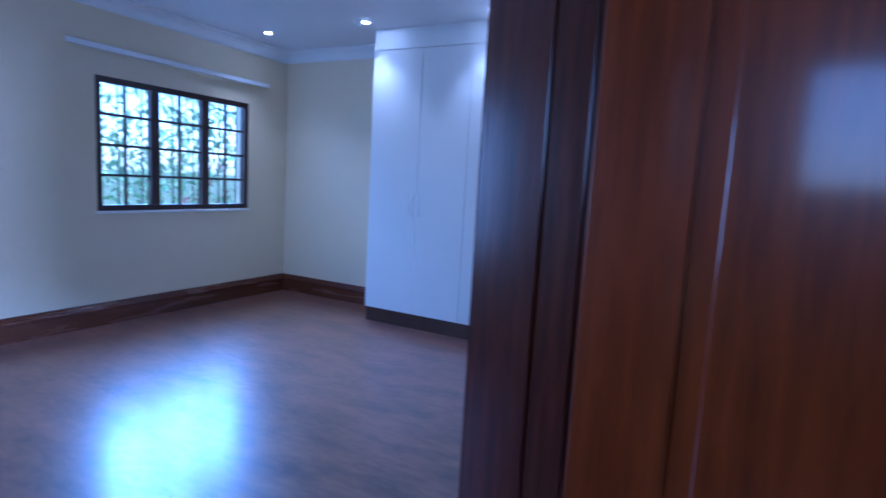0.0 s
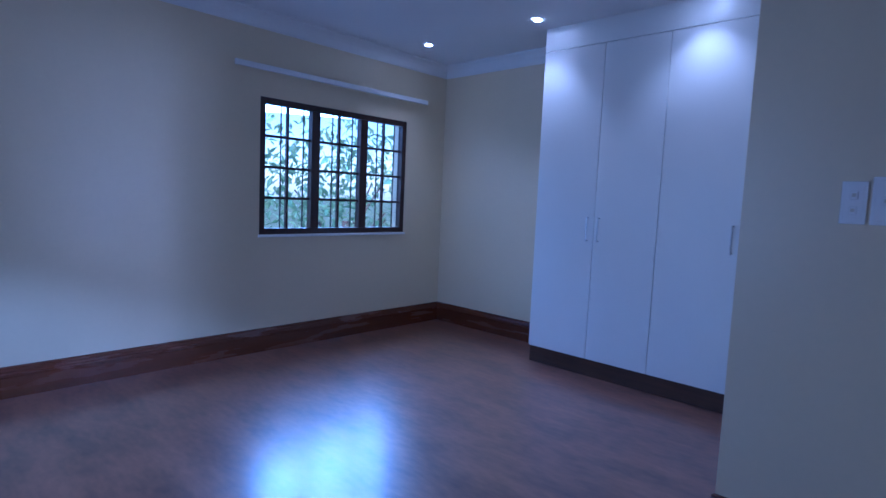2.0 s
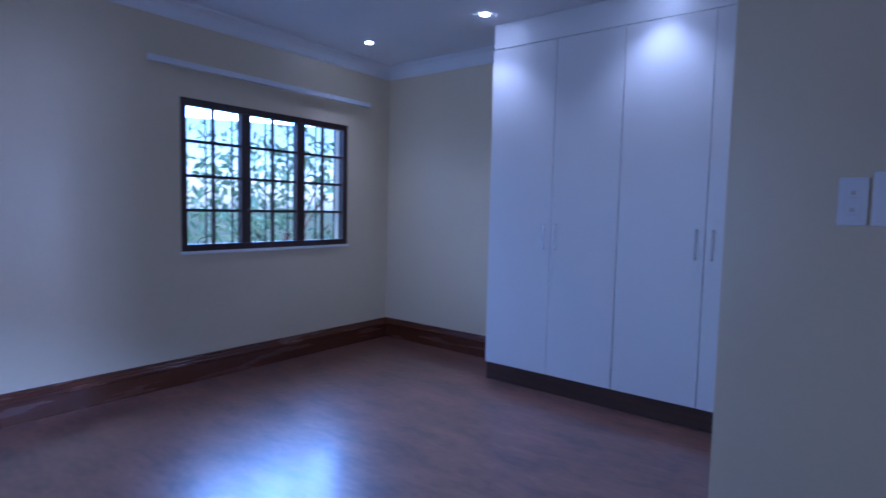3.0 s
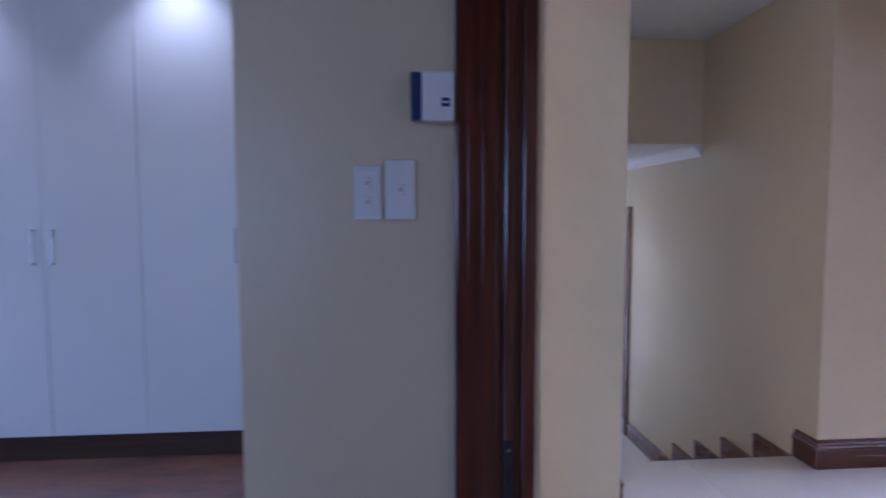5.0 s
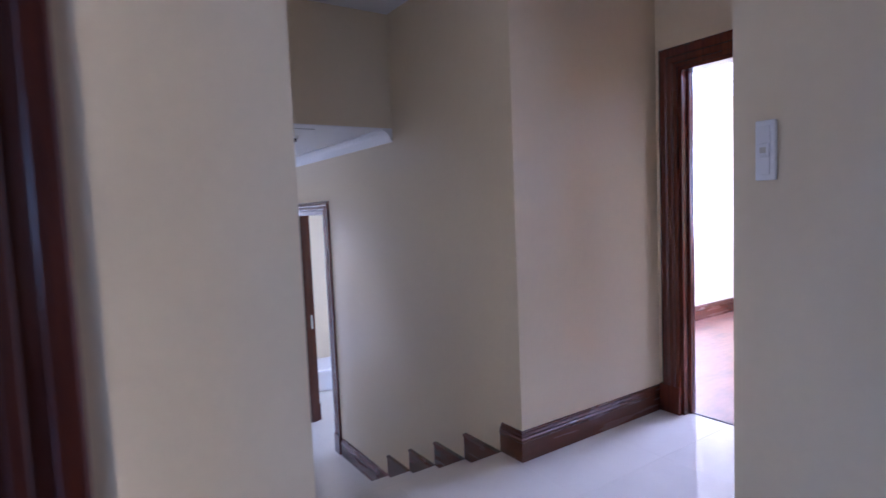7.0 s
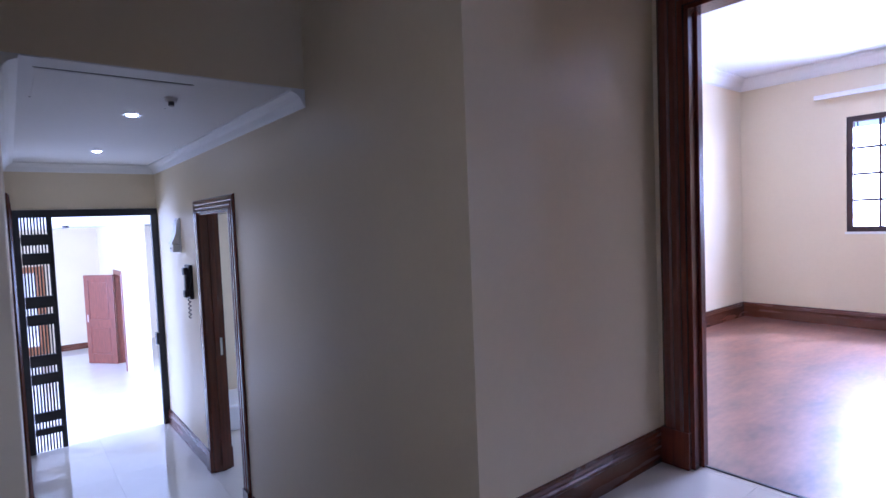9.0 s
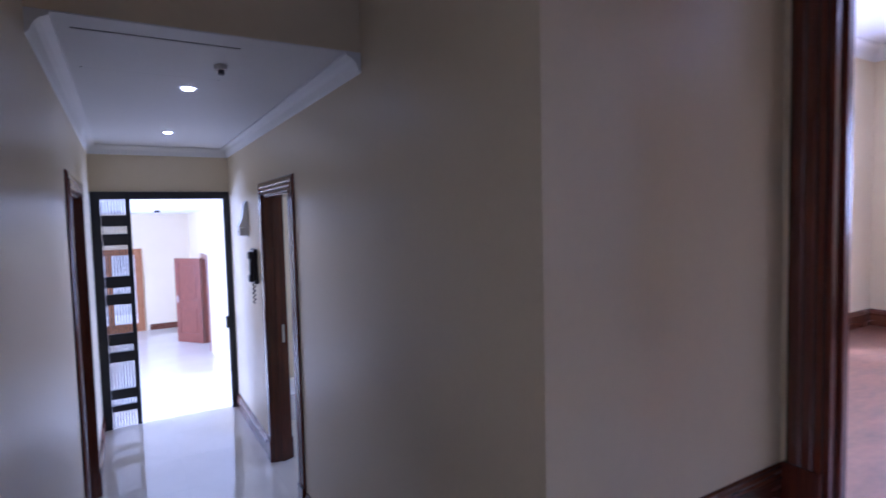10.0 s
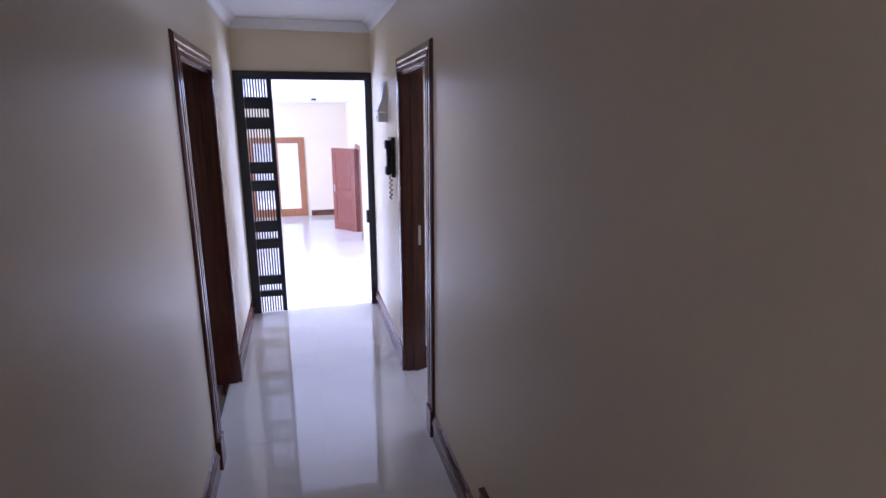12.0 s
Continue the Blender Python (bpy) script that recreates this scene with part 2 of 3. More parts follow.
structure("wall_beam", boxes((0.775, 1.965, 2.15, 2.30, CZ + 0.006, LZ + 0.02)), WALL, "cream painted drop beam above the stairs", "wall")
structure("ceiling_landing", boxes((0.0, 3.21, -1.5, 2.15, LZ, LZ + 0.15)), CEIL, "white painted landing ceiling", "ceiling")
structure("ceiling_corridor", boxes((0.775, 1.965, 2.151, 5.87, CZ, CZ + 0.005), (0.775, 1.965, 2.31, 5.74, CZ + 0.006, CZ + 0.2)), CEIL, "white painted corridor ceiling", "ceiling")
structure("wall_corridor_end", boxes((0.65, 2.135, 5.75, 5.90, 1.40, CZ + 0.2)), WALL, "cream painted wall above the security gate", "wall")
cornice("trim_cornice_corridor", [((1.965, 2.15, CZ), (1.965, 5.75, CZ), (-1, 0), 0, 1), ((0.775, 2.15, CZ), (0.775, 5.75, CZ), (1, 0), 0, 1), ((0.775, 5.75, CZ), (1.965, 5.75, CZ), (0, -1), 1, 1)], 0.7)
skirting("baseboard_landing", [((1.965, 0.957, 0), (3.10, 0.957, 0), (0, -1), -1, 1), ((1.965, 0.957, 0), (1.965, 1.11, 0), (-1, 0), -1, 0), ((3.10, 0.957, 0), (3.10, 0.935, 0), (-1, 0), 1, 0),
                               ((1.45, -1.5, 0), (1.45, -0.386, 0), (-1, 0), 0, 0), ((0.775, 0.66, 0), (0.775, 1.11, 0), (1, 0), 0, 0)])
skirting("baseboard_corridor", [((1.965, 2.60, FZ), (1.965, 3.28, FZ), (-1, 0), 0, 0), ((1.965, 4.32, FZ), (1.965, 5.75, FZ), (-1, 0), 0, 0), ((0.775, 2.60, FZ), (0.775, 3.25, FZ), (1, 0), 0, 0), ((0.775, 4.44, FZ), (0.775, 5.75, FZ), (1, 0), 0, 0)])
# stepped skirting down the stairs
RISE, GO, Y0 = 0.162, 0.328, 1.09
for sx, sgn in ((1.965, -1), (0.775, 1)):
    bm = bmesh.new()
    for i in range(4):
        z = -RISE * (i + 1)
        y = Y0 + GO * i
        box(bm, min(sx, sx + sgn * 0.022), max(sx, sx + sgn * 0.022), y + 0.012, y + GO + 0.02, z, z + 0.148, bevel=0.002)
        box(bm, min(sx, sx + sgn * 0.026), max(sx, sx + sgn * 0.026), y + 0.012, y + GO + 0.023, z + 0.136, z + 0.150)
    y = Y0 + GO * 4
    box(bm, min(sx, sx + sgn * 0.02), max(sx, sx + sgn * 0.02), y + 0.012, 2.62, FZ, FZ + 0.150, bevel=0.002)
    structure("baseboard_stairs", bm, WOODX, "stepped mahogany skirting descending the stairs", "skirting")
stairs = structure("stairs", boxes(*[(0.775, 1.965, Y0 + GO * i + 0.02, Y0 + GO * (i + 1) + 0.02, -1.1, -RISE * (i + 1) - 0.012) for i in range(5)]), GROUT, "short flight of cream tiled steps down to the corridor", "stairs")
for i in range(4):
    z, y = -RISE * (i + 1), Y0 + GO * i
    part("tread", boxes((0.777, 1.963, y + 0.012, y + GO + 0.02, z - 0.012, z), bevel=0.003), TILE, stairs)
for i in range(5):
    z, y = -RISE * i, Y0 + GO * i
    part("riser", boxes((0.777, 1.963, y + 0.004, y + 0.016, z - RISE + 0.001, z - 0.014)), TILE, stairs)

# ---- shell: rooms seen through doors ----
structure("wall_second_bedroom_east", boxes((6.96, 7.13, -3.0, -0.19, 0, 2.51), (6.96, 7.13, 1.27, 2.4, 0, 2.51), (6.96, 7.13, -0.19, 1.27, 0, 0.90), (6.96, 7.13, -0.19, 1.27, 1.97, 2.51)), WALL, "cream painted wall with a window opening", "wall")
structure("wall_second_bedroom_north", boxes((3.21, 7.13, 2.21, 2.4, 0, 2.51)), WALL, "plain cream painted wall", "wall")
structure("wall_second_bedroom_south", boxes((3.21, 4.2, -3.0, -2.85, 0, 2.51), (5.8, 6.96, -3.0, -2.85, 0, 2.51), (4.2, 5.8, -3.0, -2.85, 0, 0.8), (4.2, 5.8, -3.0, -2.85, 2.0, 2.51)), WALL, "plain cream painted wall", "wall")
structure("ceiling_second_bedroom", boxes((3.21, 7.13, -3.0, 2.4, 2.51, 2.62)), CEIL, "white painted ceiling", "ceiling")
structure("floor_second_bedroom", boxes((3.172, 7.13, -3.0, 2.4, -0.15, -0.002)), FLOORW, "polished red-brown laminate floor", "floor")
cornice("trim_cornice_second_bedroom", [((3.21, 2.21, 2.51), (6.96, 2.21, 2.51), (0, -1), 0, 1), ((6.96, 2.21, 2.51), (6.96, -2.85, 2.51), (-1, 0), 1, 0)])
skirting("baseboard_second_bedroom", [((3.21, 2.21, 0), (6.96, 2.21, 0), (0, -1), 0, 1), ((6.96, 2.21, 0), (6.96, -2.85, 0), (-1, 0), 1, 0)])

# bathroom beside the corridor
structure("wall_bathroom", boxes((2.09, 4.3, 5.6, 5.75, FZ, 1.8), (2.135, 4.3, 2.7, 2.85, FZ, 1.8), (4.2, 4.35, 2.85, 3.85, FZ, 1.8), (4.2, 4.35, 4.75, 5.6, FZ, 1.8), (4.2, 4.35, 3.85, 4.75, FZ, 0.15), (4.2, 4.35, 3.85, 4.75, 1.05, 1.8)), WALL, "pale wall of the bathroom", "wall")
structure("ceiling_bathroom", boxes((2.135, 4.35, 2.7, 5.75, 1.75, 1.9)), CEIL, "white ceiling", "ceiling")
tagged(obj("bath", boxes((2.3, 4.18, 5.0, 5.58, FZ + 0.001, FZ + 0.26), bevel=0.03), PLAST), "white tiled ledge along the bathroom wall", "ledge")
# room on the other side of the corridor
structure("wall_side_room", boxes((-2.0, 0.2, 2.75, 2.9, FZ, 1.8), (-2.0, 0.65, 5.4, 5.55, FZ, 1.8), (-2.1, -1.95, 2.9, 3.5, FZ, 1.8), (-2.1, -1.95, 4.5, 5.4, FZ, 1.8), (-2.1, -1.95, 3.5, 4.5, FZ, 0), (-2.1, -1.95, 3.5, 4.5, 0.9, 1.8)), WALL, "cream wall of a side room", "wall")
structure("ceiling_side_room", boxes((-2.1, 0.6, 2.75, 5.55, 1.75, 1.9)), CEIL, "white ceiling", "ceiling")
structure("floor_side_room", boxes((-2.1, 0.68, 2.75, 5.55, FZ - 0.15, FZ - 0.002)), FLOORW, "red-brown laminate floor", "floor")

# living room below the gate
LV, LC, LY = -1.79, 1.35, 16.6
structure("floor_living", boxes((-5, 7, 5.90, LY + 0.2, LV - 0.15, LV)), TILE, "pale glossy tiled living room floor", "floor")
structure("ceiling_living", boxes((-5, 7, 5.90, LY + 0.2, LC, LC + 0.15)), CEIL, "white living room ceiling", "ceiling")
structure("wall_living_far", boxes((-5, -0.1, LY, LY + 0.2, LV, LC), (1.42, 7, LY, LY + 0.2, LV, LC), (-0.1, 1.42, LY, LY + 0.2, 0.43, LC)), WALL, "pale cream living room wall", "wall")
# Unseen side walls; their openings are added for the living room lamps.
structure("wall_living_side", boxes((-5.15, -5, 5.90, 9.0, LV, LC), (-5.15, -5, 13.0, LY + 0.2, LV, LC), (-5.15, -5, 9.0, 13.0, LV, -1.3), (-5.15, -5, 9.0, 13.0, 0.7, LC)), WALL, "unseen pale cream wall with a wide opening added for light", "wall")
structure("wall_living_east", boxes((7, 7.15, 5.90, 7.5, LV, LC), (7, 7.15, 10.5, LY + 0.2, LV, LC), (7, 7.15, 7.5, 10.5, LV, -1.3), (7, 7.15, 7.5, 10.5, 0.7, LC)), WALL, "unseen pale cream wall with a wide opening added for light", "wall")
structure("wall_living_near", boxes((-5, 0.65, 5.75, 5.90, LV, LC + 0.2), (2.135, 7, 5.75, 5.90, LV, LC + 0.2), (0.65, 2.135, 5.78, 5.90, LV, FZ - 0.1)), WALL, "pale cream wall around the corridor opening", "wall")
structure("wall_living_return", boxes((2.60, 2.75, 11.0, 13.0, LV, LC), (2.60, 2.75, 13.95, LY, LV, LC), (2.60, 2.75, 13.0, 13.95, 0.28, LC)), WALL, "pale cream wall with a doorway", "wall")
structure("wall_living_closet", boxes((3.6, 3.7, 12.5, 14.6, LV, LC)), WALL, "pale cream wall beyond the far door", "wall")
skirting("baseboard_living", [((1.52, LY, LV), (2.60, LY, LV), (0, -1), 0, 1), ((-5, LY, LV), (-0.2, LY, LV), (0, -1), 0, 0), ((2.60, 14.05, LV), (2.60, LY, LV), (-1, 0), 0, 1)], "varnished wooden skirting in the bright living room")


# ---- door frames ----
def doorway(name, plane, face, back, lo, hi, z0, z1, material, label, width=0.10, plinth=True, sides=(1, 1)):
    """A lined door opening in a wall of thickness face..back; plane 'x' or 'y' is the wall's normal."""
    root = tagged(new(name), label, "door frame", kind="structure")
    s = 1 if back > face else -1

    def put(a0, a1, b0, b1, c0, c1, nm, bevel=0.002):
        a0, a1 = min(a0, a1), max(a0, a1)
        b0, b1 = min(b0, b1), max(b0, b1)
        bs = (a0, a1, b0, b1, c0, c1) if plane == "x" else (b0, b1, a0, a1, c0, c1)
        part(nm, boxes(bs, bevel=bevel), material, root)
    put(face - s * 0.004, back + s * 0.004, lo, lo + 0.03, z0, z1, "jamb")
    put(face - s * 0.004, back + s * 0.004, hi - 0.03, hi, z0, z1, "jamb")
    put(face - s * 0.004, back + s * 0.004, lo + 0.03, hi - 0.03, z1 - 0.03, z1, "head")
    mid = face + (back - face) * 0.45
    put(mid, mid + s * 0.04, lo + 0.03, lo + 0.043, z0, z1 - 0.03, "door_stop")
    put(mid, mid + s * 0.04, hi - 0.043, hi - 0.03, z0, z1 - 0.03, "door_stop")
    for use, f, o in ((sides[0], face, -s), (sides[1], back, s)):
        if not use:
            continue
        ov = (o, 0, 0) if plane == "x" else (0, o, 0)
        for e, d in ((lo + 0.012, -1), (hi - 0.012, 1)):
            up = (0, d, 0) if plane == "x" else (d, 0, 0)
            a = (f, e, z0) if plane == "x" else (e, f, z0)
            b = (a[0], a[1], z1 - 0.012)
            bm = bmesh.new()
            prof = [(u, v * width / 0.10) for u, v in ARCH]
            a, b, oo, uu = Vector(a), Vector(b), Vector(ov), Vector(up)
            r0 = [bm.verts.new(a + oo * u + uu * v) for u, v in prof]
            r1 = [bm.verts.new(b + oo * u + uu * v + Vector((0, 0, v))) for u, v in prof]
            for i in range(len(prof)):
                j = (i + 1) % len(prof)
                bm.faces.new((r0[i], r0[j], r1[j], r1[i]))
            bm.faces.new(r0), bm.faces.new(r1)
            part("architrave", bm, material, root)
            if plinth:
                e0, e1 = (e - 0.004 * d, e + d * (width + 0.004))
                put(f, f + o * 0.03, e0, e1, z0, z0 + 0.17, "plinth_block", 0.003)
        bm = bmesh.new()
        a = (f, lo + 0.012, z1 - 0.012) if plane == "x" else (lo + 0.012, f, z1 - 0.012)
        b = (f, hi - 0.012, z1 - 0.012) if plane == "x" else (hi - 0.012, f, z1 - 0.012)
        a, b, oo = Vector(a), Vector(b), Vector(ov)
        d = (b - a).normalized()
        r0 = [bm.verts.new(a + oo * u + Vector((0, 0, v)) - d * v) for u, v in prof]
        r1 = [bm.verts.new(b + oo * u + Vector((0, 0, v)) + d * v) for u, v in prof]
        for i in range(len(prof)):
            j = (i + 1) % len(prof)
            bm.faces.new((r0[i], r0[j], r1[j], r1[i]))
        bm.faces.new(r0), bm.faces.new(r1)
        part("head_architrave", bm, material, root)
    return root


door2 = doorway("door_2", "x", 3.10, 3.21, 0.01, 0.82, 0, 2.04, WOODV, "dark mahogany door frame of the second bedroom", width=0.125)
door3 = doorway("door_3", "x", 1.965, 2.09, 3.395, 4.215, FZ, 1.305, WOODV, "dark mahogany moulded door frame in the corridor")
door4 = doorway("door_4", "x", 0.775, 0.65, 3.38, 4.335, FZ, 1.305, WOODV, "dark mahogany moulded door frame in the corridor")
door5 = doorway("door_5", "x", 2.60, 2.75, 13.0, 13.95, LV, 0.28, REDW, "red-brown wooden frame in the living room wall", plinth=False)
part("threshold", boxes((3.164, 3.182, 0.04, 0.79, -0.010, 0.004), bevel=0.002), DARK, door2, "thin dark threshold strip")
part("strike_plate", boxes((2.040, 2.080, 4.178, 4.1845, 0.14, 0.28)), STEEL, door3, "worn steel strike plate")

# bedroom doorway: lining with rebated stiles against the switch wall
door1 = tagged(new("door_1"), "glossy dark mahogany frame of the bedroom doorway", "door frame", kind="structure")
part("architrave", boxes((-0.050, 0.068, W - 0.030, W - 0.001, 0, 2.08), bevel=0.004), WOODV, door1)
for x0, x1 in ((-0.043, -0.024), (-0.016, 0.016), (0.024, 0.060)):
    part("moulding", boxes((x0, x1, W - 0.0325, W - 0.028, 0, 2.08), bevel=0.0012), WOODV, door1)
part("rebate", boxes((0.068, 0.172, W - 0.012, W - 0.001, 0, 2.08)), WOODV, door1)
part("jamb", boxes((0.085, 0.113, W - 0.034, W - 0.010, 0, 2.08), bevel=0.006), WOODV, door1)
part("door_stop", boxes((0.136, 0.176, W - 0.034, W - 0.010, 0, 2.08), bevel=0.006), WOODV, door1)
part("head", boxes((-0.02, 0.185, -1.47, W - 0.034, 2.045, 2.08)), WOODV, door1)
part("jamb", boxes((0.005, 0.185, -1.50, -1.47, 0, 2.045), bevel=0.003), WOODV, door1)
strike = part("strike_plate", boxes((0.087, 0.111, W - 0.0375, W - 0.0335, 0.50, 0.70), bevel=0.001), DARK, door1, "dull steel strike plate")
for z in (0.525, 0.675):
    bm = bmesh.new()
    cyl(bm, (0.099, W - 0.038, z), 0.005, 0.003, "y", 10)
    part("screw", bm, STEEL, strike)
# No hole is cut: a black block paints the dark inside of the latch hole.
part("latch_hole_shade", boxes((0.094, 0.104, W - 0.0385, W - 0.037, 0.575, 0.625)), BLACK, strike)

# dressing room doorway with its leaf standing open
DY = -1.815
doorD = tagged(new("door_6"), "dark mahogany frame of the dressing room doorway", "door frame", kind="structure")
part("jamb", boxes((0.026, 0.256, DY, DY + 0.038, 0, 2.07), bevel=0.003), WOODV, doorD)
part("door_stop", boxes((0.13, 0.17, DY - 0.013, DY + 0.001, 0, 2.05), bevel=0.004), WOODV, doorD)
part("architrave", boxes((0.006, 0.0295, DY + 0.012, DY + 0.11, 0, 2.14), bevel=0.006), WOODV, doorD)
part("architrave", boxes((0.2505, 0.272, DY + 0.012, DY + 0.060, 0, 2.14), bevel=0.006), WOODV, doorD)
part("head", boxes((0.026, 0.256, -3.15, DY, 2.04, 2.07)), WOODV, doorD)
part("jamb", boxes((0.026, 0.256, -3.18, -3.15, 0, 2.07)), WOODV, doorD)


def panel_leaf(name, w, h, th, material, label, m, handle=True, s=0.115, lock=0.86):
    """A framed and panelled leaf, hinged at x = 0, lying along +x."""
    root = tagged(new(name), label, "door")
    part("stile", boxes((0, s, 0, th, 0, h), bevel=0.004), material, root)
    part("stile", boxes((w - s, w, 0, th, 0, h), bevel=0.004), material, root)
    for z0, z1 in ((0, 0.22), (lock, lock + 0.16), (h - 0.12, h)):
        part("rail", boxes((s, w - s, 0.001, th - 0.001, z0, z1), bevel=0.003), material, root)
    for z0, z1 in ((0.22, lock), (lock + 0.16, h - 0.12)):
        part("panel", boxes((s - 0.004, w - s + 0.004, 0.014, th - 0.014, z0, z1), (s + 0.05, w - s - 0.05, 0.006, th - 0.006, z0 + 0.05, z1 - 0.05), bevel=0.004), material, root)
    if handle:
        bm = boxes((w - 0.075, w - 0.045, -0.004, th + 0.004, 0.95, 1.12))
        cyl(bm, (w - 0.06, -0.03, 1.05), 0.008, 0.06, "y", 10)
        cyl(bm, (w - 0.11, -0.055, 1.05), 0.009, 0.12, "x", 10)
        part("handle", bm, STEEL, root, "steel lever handle")
    root.matrix_world = m
    return root


panel_leaf("door_leaf", 0.80, 2.03, 0.04, WOODL, "glossy red-brown mahogany panelled door standing open", pose(0.276, -1.853, 0.008, 0, 0, 0), handle=False, s=0.19, lock=0.55)
panel_leaf("door_leaf", 0.80, 2.03, 0.04, REDW, "red-brown wooden door standing open in the living room", pose(2.57, 13.9, LV + 0.005, 0, 0, 128))


# ---- windows ----
def casement(name, x, ya, yb, z0, z1, s, label, lights=3, cols=2, rows=4):
    """A timber window in a wall whose normal is x; s: the way to the room."""
    root = tagged(new(name), label, "window", kind="structure")
    fx0, fx1 = sorted((x - s * 0.07, x - s * 0.005))
    fw = 0.05
    frame_bm = boxes((fx0, fx1, ya, yb, z0, z0 + fw), (fx0, fx1, ya, yb, z1 - fw, z1), (fx0, fx1, ya, ya + fw, z0 + fw, z1 - fw), (fx0, fx1, yb - fw, yb, z0 + fw, z1 - fw))
    part("window_frame", frame_bm, FRAME, root)
    step = (yb - ya) / lights
    for i in range(1, lights):
        part("mullion", boxes((fx0, fx1, ya + step * i - 0.042, ya + step * i + 0.042, z0 + fw, z1 - fw), bevel=0.004), FRAME, root)
    gx0, gx1 = sorted((x - s * 0.060, x - s * 0.030))
    for i in range(lights):
        a, b = ya + step * i + 0.042, ya + step * (i + 1) - 0.042
        if i == 0:
            a = ya + fw
        if i == lights - 1:
            b = yb - fw
        for k in range(1, cols):
            c = a + (b - a) * k / cols
            part("glazing_bar", boxes((gx0, gx1, c - 0.010, c + 0.010, z0 + fw, z1 - fw)), FRAME, root)
        for k in range(1, rows):
            c = z0 + fw + (z1 - z0 - 2 * fw) * k / rows
            part("glazing_bar", boxes((gx0 + 0.001, gx1 - 0.001, a, b, c - 0.011, c + 0.011)), FRAME, root)
        pane = part("pane", boxes((x - s * 0.047 - 0.002, x - s * 0.047 + 0.002, a, b, z0 + fw, z1 - fw)), GLASS, root)
        pane.visible_shadow = False
        # burglar bars behind the glass
        for k in range(cols):
            c = a + (b - a) * (k + 0.5) / cols + 0.09
            if c < b:
                part("security_bar", boxes((x - s * 0.115 - 0.005, x - s * 0.115 + 0.005, c - 0.005, c + 0.005, z0, z1)), BLACK, root)
    part("window_sill", boxes((min(x - s * 0.004, x + s * 0.02), max(x - s * 0.004, x + s * 0.02), ya - 0.01, yb + 0.01, z0 - 0.022, z0 - 0.002), bevel=0.003), CORN, root)
    return root


casement("window_1", -4.212, -0.283, 1.323, 0.99, 2.115, 1, "dark-stained timber window with small panes and burglar bars")
casement("window_2", 6.96, -0.19, 1.27, 0.90, 1.97, -1, "dark-stained timber window of the second bedroom")
g = tagged(new("window_3"), "orange varnished glazed wooden door in the living room", "glazed door", kind="structure")
for b in ((-0.1, 0.06, LY - 0.03, LY + 0.06, LV, 0.43), (1.24, 1.42, LY - 0.03, LY + 0.06, LV, 0.43), (0.06, 1.24, LY - 0.03, LY + 0.06, 0.27, 0.43), (0.06, 1.24, LY - 0.02, LY + 0.05, LV, LV + 0.22), (0.60, 0.70, LY - 0.02, LY + 0.05, LV + 0.22, 0.27)):
    part("door_frame", boxes(b, bevel=0.004), PINE, g)
p = part("pane", boxes((0.06, 1.24, LY + 0.01, LY + 0.015, LV + 0.22, 0.27)), GLASS, g)
p.visible_shadow = False


def curtain_rail(x, ya, yb, z, s, label):
    root = tagged(new("curtain_rail"), label, "curtain rail")
    part("rail", boxes((min(x + s * 0.055, x + s * 0.085), max(x + s * 0.055, x + s * 0.085), ya, yb, z - 0.022, z + 0.022), bevel=0.006), PLAST, root)
    for k in range(4):
        y = ya + 0.08 + (yb - ya - 0.16) * k / 3
        part("bracket", boxes((min(x, x + s * 0.06), max(x, x + s * 0.06), y - 0.012, y + 0.012, z + 0.0, z + 0.016)), PLAST, root)
    return root


curtain_rail(-4.212, -0.53, 1.53, 2.33, 1, "white curtain rail fixed to the wall above the window")
curtain_rail(6.96, -0.43, 1.51, 2.18, -1, "white curtain rail above the second bedroom window")


# ---- wardrobe ----
ward = tagged(new("wardrobe"), "tall white fitted wardrobe with four plain closed doors", "wardrobe")
WY = 1.355
part("carcass", boxes((-2.606, -0.6405, WY + 0.020, 1.878, 0.141, 2.571)), WARD, ward)
part("bulkhead", boxes((-2.606, -0.6405, WY + 0.006, 1.878, 2.576, 2.758)), WARD, ward)
part("kickboard", boxes((-2.606, -0.66, WY + 0.028, 1.85, 0.001, 0.139)), KICK, ward, "dark brown wooden kickboard")
edges = (-2.606, -2.070, -1.578, -1.032, -0.642)
for i in range(4):
    a, b = edges[i] + 0.002, edges[i + 1] - 0.002
    d = part("door", boxes((a, b, WY, WY + 0.018, 0.143, 2.569), bevel=0.002), WARD, ward)
    hx = b - 0.045 if i % 2 == 0 else a + 0.045
    bm = bmesh.new()
    cyl(bm, (hx, WY - 0.032, 1.165), 0.006, 0.19, "z", 12)
    for dz in (-0.088, 0.088):
        cyl(bm, (hx, WY - 0.016, 1.165 + dz), 0.005, 0.034, "y", 10)
    part("handle", bm, STEEL, d, "slim brushed steel bar handle")


